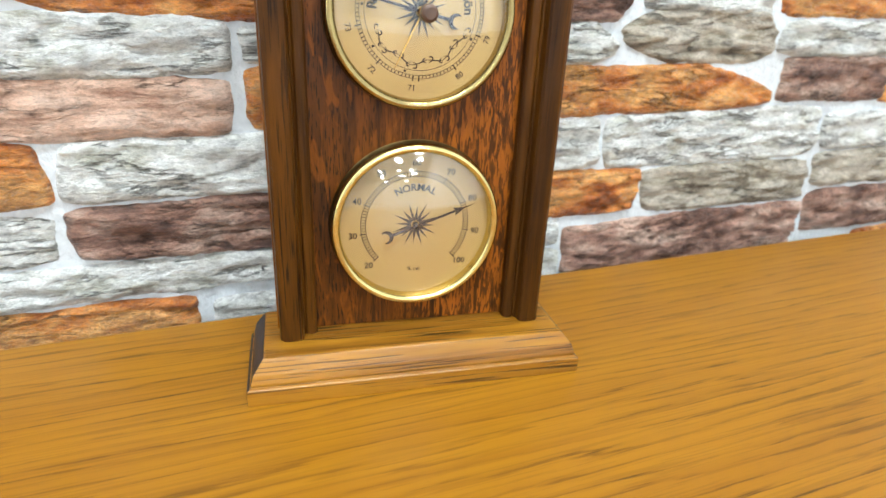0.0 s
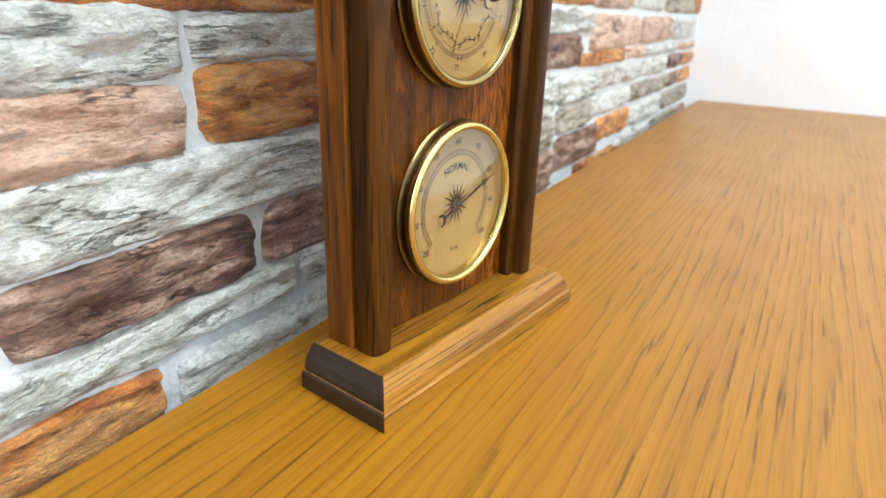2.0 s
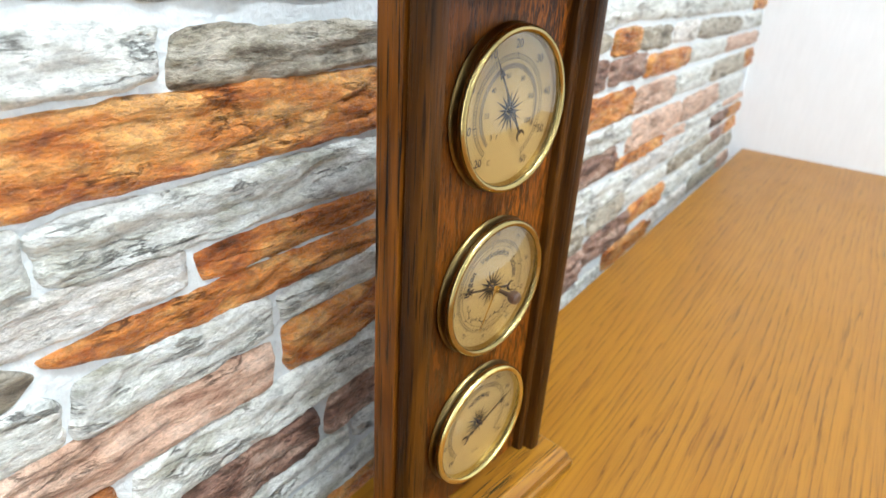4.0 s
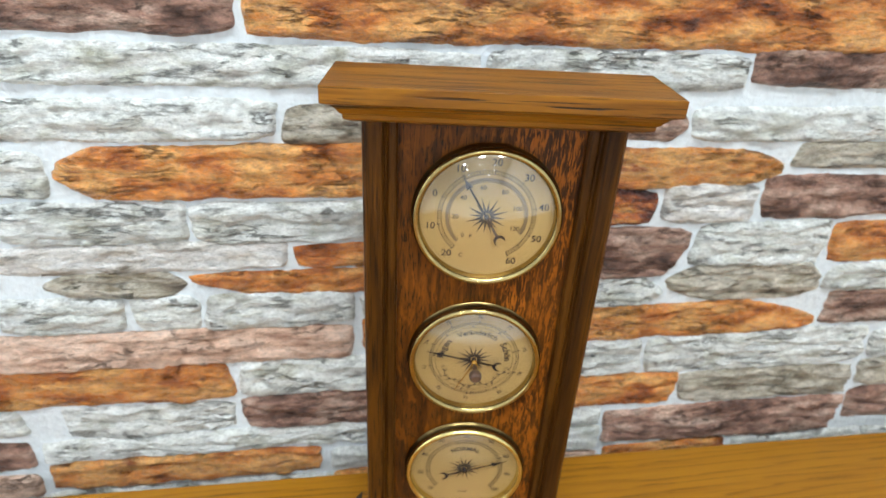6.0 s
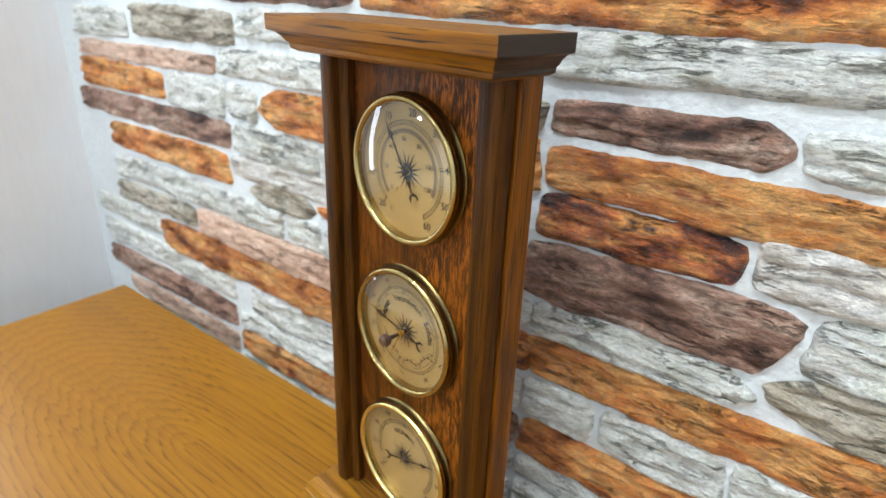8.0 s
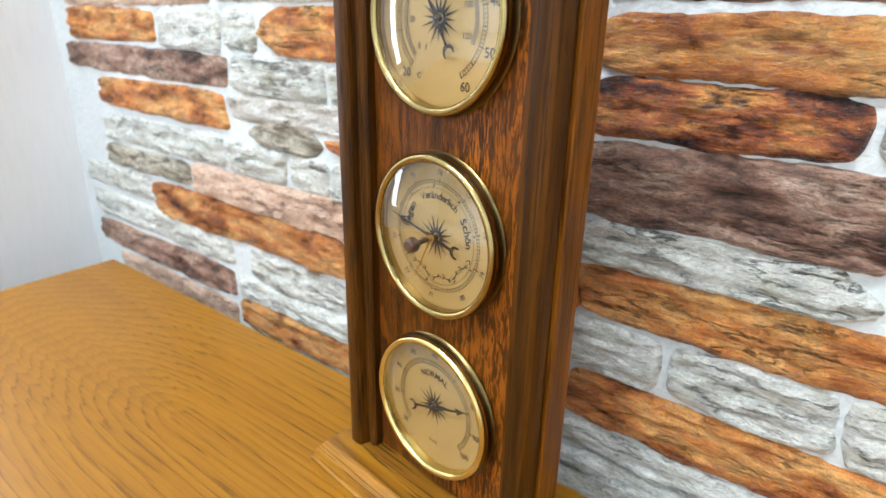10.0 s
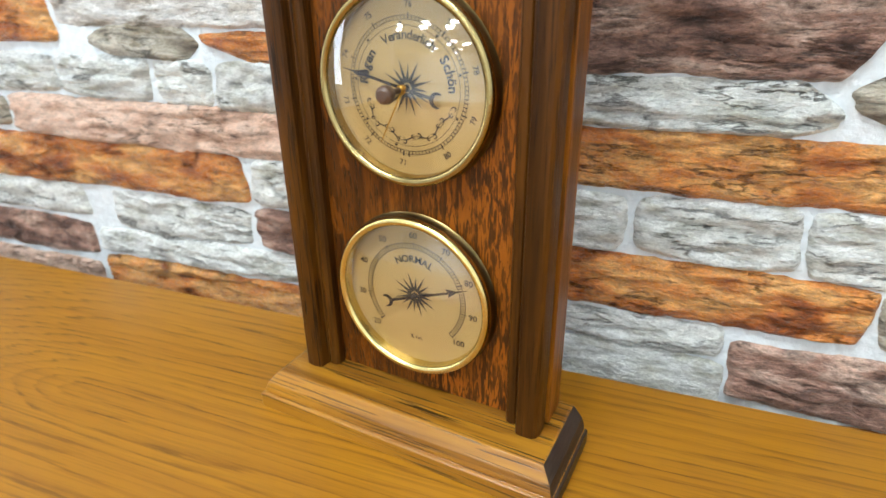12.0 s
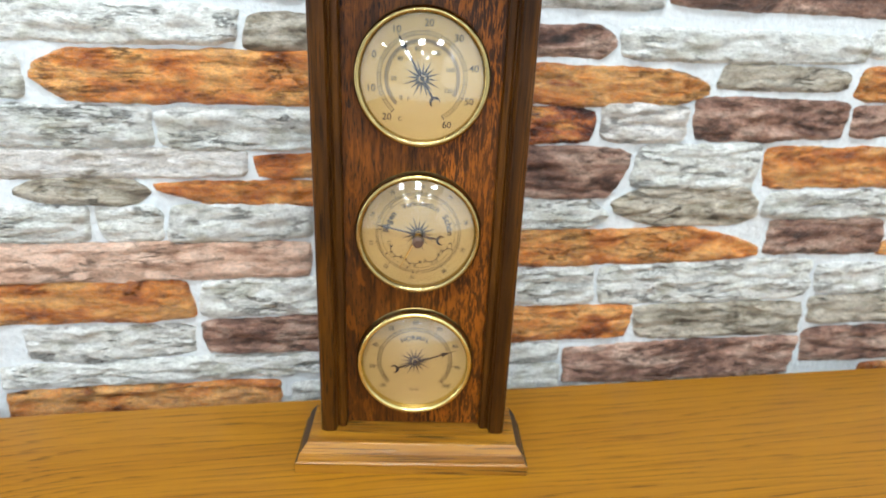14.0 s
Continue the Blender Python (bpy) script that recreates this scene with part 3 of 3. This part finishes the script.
    bm = lathe([(0.0, 0.0048), (0.0020, 0.0049), (0.0029, 0.0056), (0.0033, 0.0068), (0.0033, 0.0086), (0.0026, 0.0096), (0.0012, 0.0100), (0.0010, 0.0160), (0.0, 0.0160)], z, 36)
    for v in bm.verts:
        r = math.hypot(v.co.x, v.co.z - z)
        if r > 0.0031 and round(math.atan2(v.co.x, v.co.z - z) / (2 * math.pi / 36)) % 2:
            v.co.x *= 0.92
            v.co.z = z + (v.co.z - z) * 0.92
    part("setting_knob", bm, M_KNOB, body, "brown ribbed setting knob", True, 35)


def hygrometer(root, z):
    body = instrument(root, "hygrometer", "round hygrometer with a percent scale", z, M_BRASS, M_HAND, 70)
    y = FACE_Y - 0.0002
    bm = bmesh.new()
    for r in (0.02104, 0.02311):
        arc_band(bm, r, r + 0.00026, -132, 132, z, y)
    for i in range(81):
        tick(bm, 0.02115, 0.02398 if i % 10 == 0 else 0.02311, -132 + 3.3 * i, 0.0005 if i % 10 == 0 else 0.0003, z, y)
    part("percent_scale", bm, M_INK, body)
    bm = bmesh.new()
    for i in range(9):
        p = polar(0.02692, -132 + 33 * i, z, y)
        put_text(bm, str(20 + 10 * i), 0.0038, p[0], p[2], y)
    arc_text(bm, "NORMAL", 0.00436, 0.01635, 0, z, y, 10.8, True, 0.022)
    put_text(bm, "% rel.", 0.0027, 0.0, z - 0.02071, y)
    part("numerals", bm, M_INK, body, "black printed numerals and words")


station = tagged(new("weather_station"), "dark oak weather station with three brass gauges on the table", "weather station")
station.matrix_world = pose(-0.0025, -0.109, 0.0, 0, 0, -7.4)
part("base", moulded([(0, 0.0), (0, 0.0070), (0.0008, 0.0076), (0.0018, 0.0078), (0.0016, 0.0088), (0.0028, 0.0128), (0.0056, 0.0163), (0.0068, 0.0177), (0.0080, 0.0180)], 0.0722, -0.0038, 0.0420, 0.0004), [M_BASE, M_END], station, "brown oak moulded base with dark end grain")
part("cap", moulded([(0.0, 0.302), (0.0, 0.2948), (0.0010, 0.2945), (0.0032, 0.2936), (0.0053, 0.2917), (0.0068, 0.2894), (0.0077, 0.2890), (0.0079, 0.2868), (0.0110, 0.2852)], 0.0722, -0.0055, 0.0398, 0.0004), [M_CAP, M_END], station, "oak cap with a moulded cornice")
part("back_panel", solid(-0.0430, 0.0430, PANEL_Y, 0.0385, 0.0181, 0.2851, 0.0003), M_PANEL, station, "figured dark oak front panel")
PROFILE = [(0.0426, 0.0250), (0.0426, 0.0205), (0.0434, 0.0194), (0.0450, 0.0189), (0.0466, 0.0192), (0.0474, 0.0199), (0.0482, 0.0192), (0.0487, 0.0154), (0.0495, 0.0143), (0.0512, 0.0138), (0.0546, 0.0138), (0.0566, 0.0143), (0.0579, 0.0155), (0.0584, 0.0172), (0.0584, 0.0232), (0.0576, 0.0242), (0.0574, 0.0256), (0.0426, 0.0256)]
for side in (-1, 1):
    ring = [(side * u, v) for u, v in PROFILE]
    part("corner_moulding", rings_to_solid([[(u, v, z) for u, v in ring] for z in (0.0181, 0.2851)]), M_POST, station, "dark oak corner moulding", True, 28)
    x0, x1 = sorted((side * 0.0500, side * 0.0594))
    part("side_board", solid(x0, x1, 0.0257, 0.0394, 0.0181, 0.2851, 0.0005), M_SIDE, station)
thermometer(station, 0.2364)
barometer(station, 0.1504)
hygrometer(station, 0.0660)


# ---- the stones of the wall ----
def ledge_stone(x0, x1, z0, z1, kind, cell=0.0024, ends=(0, 0.5, 0, 0.5)):
    """One split stone: uneven outline, chipped rounded edges, layered relief. ends: how long its left and right tips
    taper, and at what share of its height each tip lies."""
    x0, x1, z0, z1 = x0 - 0.0018, x1 + 0.0018, z0 - 0.0022, z1 + 0.0022
    w, h = x1 - x0, z1 - z0
    if cell < 0.003 and -0.33 < x0 and x1 < 0.42:
        cell = 0.0018
    nx, nz = max(5, int(w / cell)), max(5, int(h / cell))
    seed = Vector((random.uniform(0, 50), random.uniform(0, 50), random.uniform(0, 50)))
    depth = random.uniform(0.0042, 0.0060)
    slant = [random.uniform(-0.0025, 0.0025) for _ in range(4)]
    bulge = random.uniform(0.0005, 0.003)
    verts, faces = [], []
    for j in range(nz + 1):
        t = j / nz
        k = abs(2 * t - 1) ** 5
        a0 = x0 + slant[0] * (t - 0.5) * 2 + bulge * k + 0.0016 * noise.noise(seed + Vector((0, t * h * 110, 0)))
        a1 = x1 + slant[1] * (t - 0.5) * 2 - bulge * k + 0.0016 * noise.noise(seed + Vector((9, t * h * 110, 0)))
        for i in range(nx + 1):
            s = i / nx
            x = a0 + (a1 - a0) * s
            c = abs(2 * s - 1) ** 8 * min(0.003, h * 0.1)
            b0 = z0 + slant[2] * (s - 0.5) + c + 0.0015 * noise.noise(seed + Vector((x * 38, 3, 0))) + 0.0008 * noise.noise(seed + Vector((x * 190, 3, 5)))
            b1 = z1 + slant[3] * (s - 0.5) - c + 0.0015 * noise.noise(seed + Vector((x * 38, 7, 0))) + 0.0008 * noise.noise(seed + Vector((x * 190, 7, 5)))
            for reach, level, off in ((ends[0], ends[1], s * w), (ends[2], ends[3], (1 - s) * w)):
                if off < reach:
                    k, tip = 0.30 + 0.70 * (off / reach) ** 0.7, z0 + level * h
                    b0, b1 = tip + (b0 - tip) * k, tip + (b1 - tip) * k
            z = b0 + (b1 - b0) * t
            edge = min(s * w, (1 - s) * w, t * (b1 - b0), (1 - t) * (b1 - b0))
            e = min(1.0, edge / 0.0045)
            e = e * (2 - e)
            rough = noise.fractal(seed + Vector((x * 34, 0, z * 120)), 0.75, 2.1, 5)
            flake = rough * 2.6 + 0.5 * noise.noise(seed + Vector((x * 60, 8, z * 60)))
            cut = flake - math.floor(flake)
            rough = 0.45 * rough + 0.55 * (math.floor(flake) + min(1.0, cut / 0.3)) / 2.6
            ledge = abs(noise.noise(seed + Vector((x * 12, 4, z * 75))))
            y = 0.0015 - e * max(0.0030, depth + 0.0030 * rough - 0.0022 * max(0, 0.14 - ledge) / 0.14)
            verts.append((x, min(y, 0.0012) if e > 0 else 0.0015, z))
    for j in range(nz):
        for i in range(nx):
            a = j * (nx + 1) + i
            faces.append((a, a + 1, a + nx + 2, a + nx + 1))
    me = bpy.data.meshes.new("stone")
    me.from_pydata(verts, [], faces)
    me.materials.append(S[kind])
    me.shade_smooth()
    ob = new("stone", me)
    ob.parent = wall_back
    return ob


def course(*pieces):
    """Stones of one course: left, right, kind, bottom, top and, for tapered ones, the ends."""
    for p in pieces:
        x0, x1, kind = p[:3]
        ledge_stone(x0, x1, p[3], p[4], kind, 0.0024, p[5] if len(p) > 5 else (0, 0.5, 0, 0.5))


course((-0.556, -0.423, "O", 0.305, 0.335), (-0.416, -0.121, "B", 0.303, 0.333), (-0.115, 0.402, "O", 0.301, 0.335))
course((-0.527, -0.42, "G", 0.262, 0.288), (-0.407, -0.254, "T", 0.268, 0.294), (-0.248, 0.009, "G", 0.276, 0.296), (0.015, 0.175, "G", 0.276, 0.297), (0.179, 0.4, "B", 0.28, 0.302))
course((-0.525, -0.283, "P", 0.242, 0.258), (-0.276, -0.105, "G", 0.245, 0.267), (-0.1, 0.023, "T", 0.244, 0.264), (0.0275, 0.144, "B", 0.245, 0.265, (0, 0.5, 0.012, 0.6)), (0.148, 0.341, "G", 0.246, 0.266))
course((-0.526, -0.369, "O", 0.212, 0.239), (-0.361, -0.275, "G", 0.209, 0.239), (-0.27, -0.232, "G", 0.212, 0.238), (-0.226, 0.023, "O", 0.21, 0.241, (0.020, 0.65, 0, 0.5)), (0.0275, 0.22, "O", 0.214, 0.239, (0, 0.5, 0.034, 0.45)), (0.226, 0.33, "T", 0.227, 0.243), (0.34, 0.414, "O", 0.221, 0.245))
course((-0.541, -0.272, "B", 0.184, 0.207), (-0.265, -0.162, "G", 0.182, 0.207), (-0.159, 0.019, "G", 0.18, 0.206), (0.025, 0.136, "M", 0.186, 0.211), (0.141, 0.206, "W", 0.188, 0.215), (0.212, 0.338, "B", 0.19, 0.22), (0.343, 0.443, "B", 0.194, 0.218))
course((-0.483, -0.278, "O", 0.151, 0.178), (-0.273, -0.105, "W", 0.161, 0.18), (-0.251, -0.169, "T", 0.143, 0.16, (0.02, 0.5, 0.012, 0.6)), (-0.1, 0.014, "O", 0.161, 0.176), (-0.165, 0.014, "O", 0.142, 0.158, (0.036, 0.85, 0, 0.5)), (0.02, 0.166, "B", 0.146, 0.183, (0, 0.5, 0.012, 0.8)), (0.171, 0.272, "G", 0.153, 0.186), (0.277, 0.427, "O", 0.153, 0.185))
course((-0.489, -0.287, "G", 0.118, 0.143), (-0.282, -0.209, "G", 0.118, 0.142), (-0.203, -0.163, "G", 0.117, 0.142), (-0.159, -0.064, "G", 0.116, 0.142), (-0.059, 0.027, "G", 0.123, 0.14), (0.0275, 0.155, "G", 0.122, 0.144, (0, 0.5, 0.02, 0.3)), (0.159, 0.28, "T", 0.123, 0.155, (0.036, 0.45, 0.016, 0.4)), (0.285, 0.431, "G", 0.128, 0.15))
course((-0.491, -0.343, "T", 0.093, 0.113), (-0.338, -0.066, "P", 0.088, 0.115), (-0.058, 0.029, "O", 0.09, 0.119), (0.0275, 0.289, "O", 0.092, 0.12, (0, 0.5, 0.060, 0.2)), (0.294, 0.4, "B", 0.097, 0.126))
course((-0.547, -0.416, "G", 0.065, 0.088), (-0.411, -0.15, "O", 0.056, 0.088), (-0.144, 0.024, "G", 0.058, 0.087), (0.0275, 0.075, "G", 0.060, 0.088), (0.081, 0.152, "G", 0.059, 0.089), (0.156, 0.343, "G", 0.057, 0.092), (0.349, 0.468, "G", 0.061, 0.087))
course((-0.545, -0.29, "G", 0.031, 0.057), (-0.264, -0.151, "G", 0.027, 0.053), (-0.144, -0.038, "B", 0.027, 0.055), (-0.03, 0.024, "B", 0.027, 0.055), (0.0275, 0.187, "O", 0.027, 0.056), (0.192, 0.345, "T", 0.023, 0.054), (0.351, 0.455, "T", 0.031, 0.058))
course((-0.541, -0.292, "B", -0.001, 0.025), (-0.284, -0.013, "G", 0.006, 0.024), (-0.007, 0.023, "G", 0.009, 0.025), (0.0275, 0.129, "G", 0.007, 0.024), (0.135, 0.347, "B", -0.017, 0.019), (0.353, 0.489, "B", -0.007, 0.027))
course((-0.504, -0.294, "P", -0.028, -0.007), (-0.285, -0.093, "O", -0.022, 0.002), (-0.084, 0.025, "G", -0.022, -0.002), (0.0275, 0.133, "G", -0.022, 0.004), (0.14, 0.251, "O", -0.042, -0.021), (0.257, 0.415, "G", -0.04, -0.021), (0.42, 0.586, "O", -0.039, -0.012))
course((-0.29, -0.087, "G", -0.043, -0.027), (-0.083, 0.051, "O", -0.043, -0.026), (0.056, 0.135, "P", -0.046, -0.026))

# the far end of the wall and the courses above
FAR = [(0.250, 0.272, 0.340), (0.219, 0.245, 0.416), (0.190, 0.215, 0.446), (0.152, 0.184, 0.427), (0.110, 0.146, 0.430), (0.094, 0.107, 0.40), (0.066, 0.089, 0.462), (0.036, 0.061, 0.448), (0.002, 0.031, 0.478), (-0.032, -0.004, 0.566), (0.281, 0.305, 0.406), (0.310, 0.340, 0.408)]
deck = random.Random(12)
for z0, z1, x in FAR:
    while x < RIGHT - 0.06:
        w = min(deck.uniform(0.09, 0.24), RIGHT - 0.004 - x)
        ledge_stone(x, x + w, z0 + deck.uniform(-0.001, 0.002), z1 + deck.uniform(-0.002, 0.001), deck.choice("GGGOBPTGWO"), 0.005)
        x += w + deck.uniform(0.005, 0.009)
z = 0.346
while z < 0.62:
    h, x = deck.uniform(0.018, 0.032), -0.555 + deck.uniform(0, 0.05)
    while x < RIGHT - 0.06:
        w = min(deck.uniform(0.10, 0.30), RIGHT - 0.004 - x)
        ledge_stone(x, x + w, z, z + h, deck.choice("GOBGTOGP"), 0.004 if z < 0.4 else 0.007)
        x += w + deck.uniform(0.005, 0.010)
    z += h + 0.006
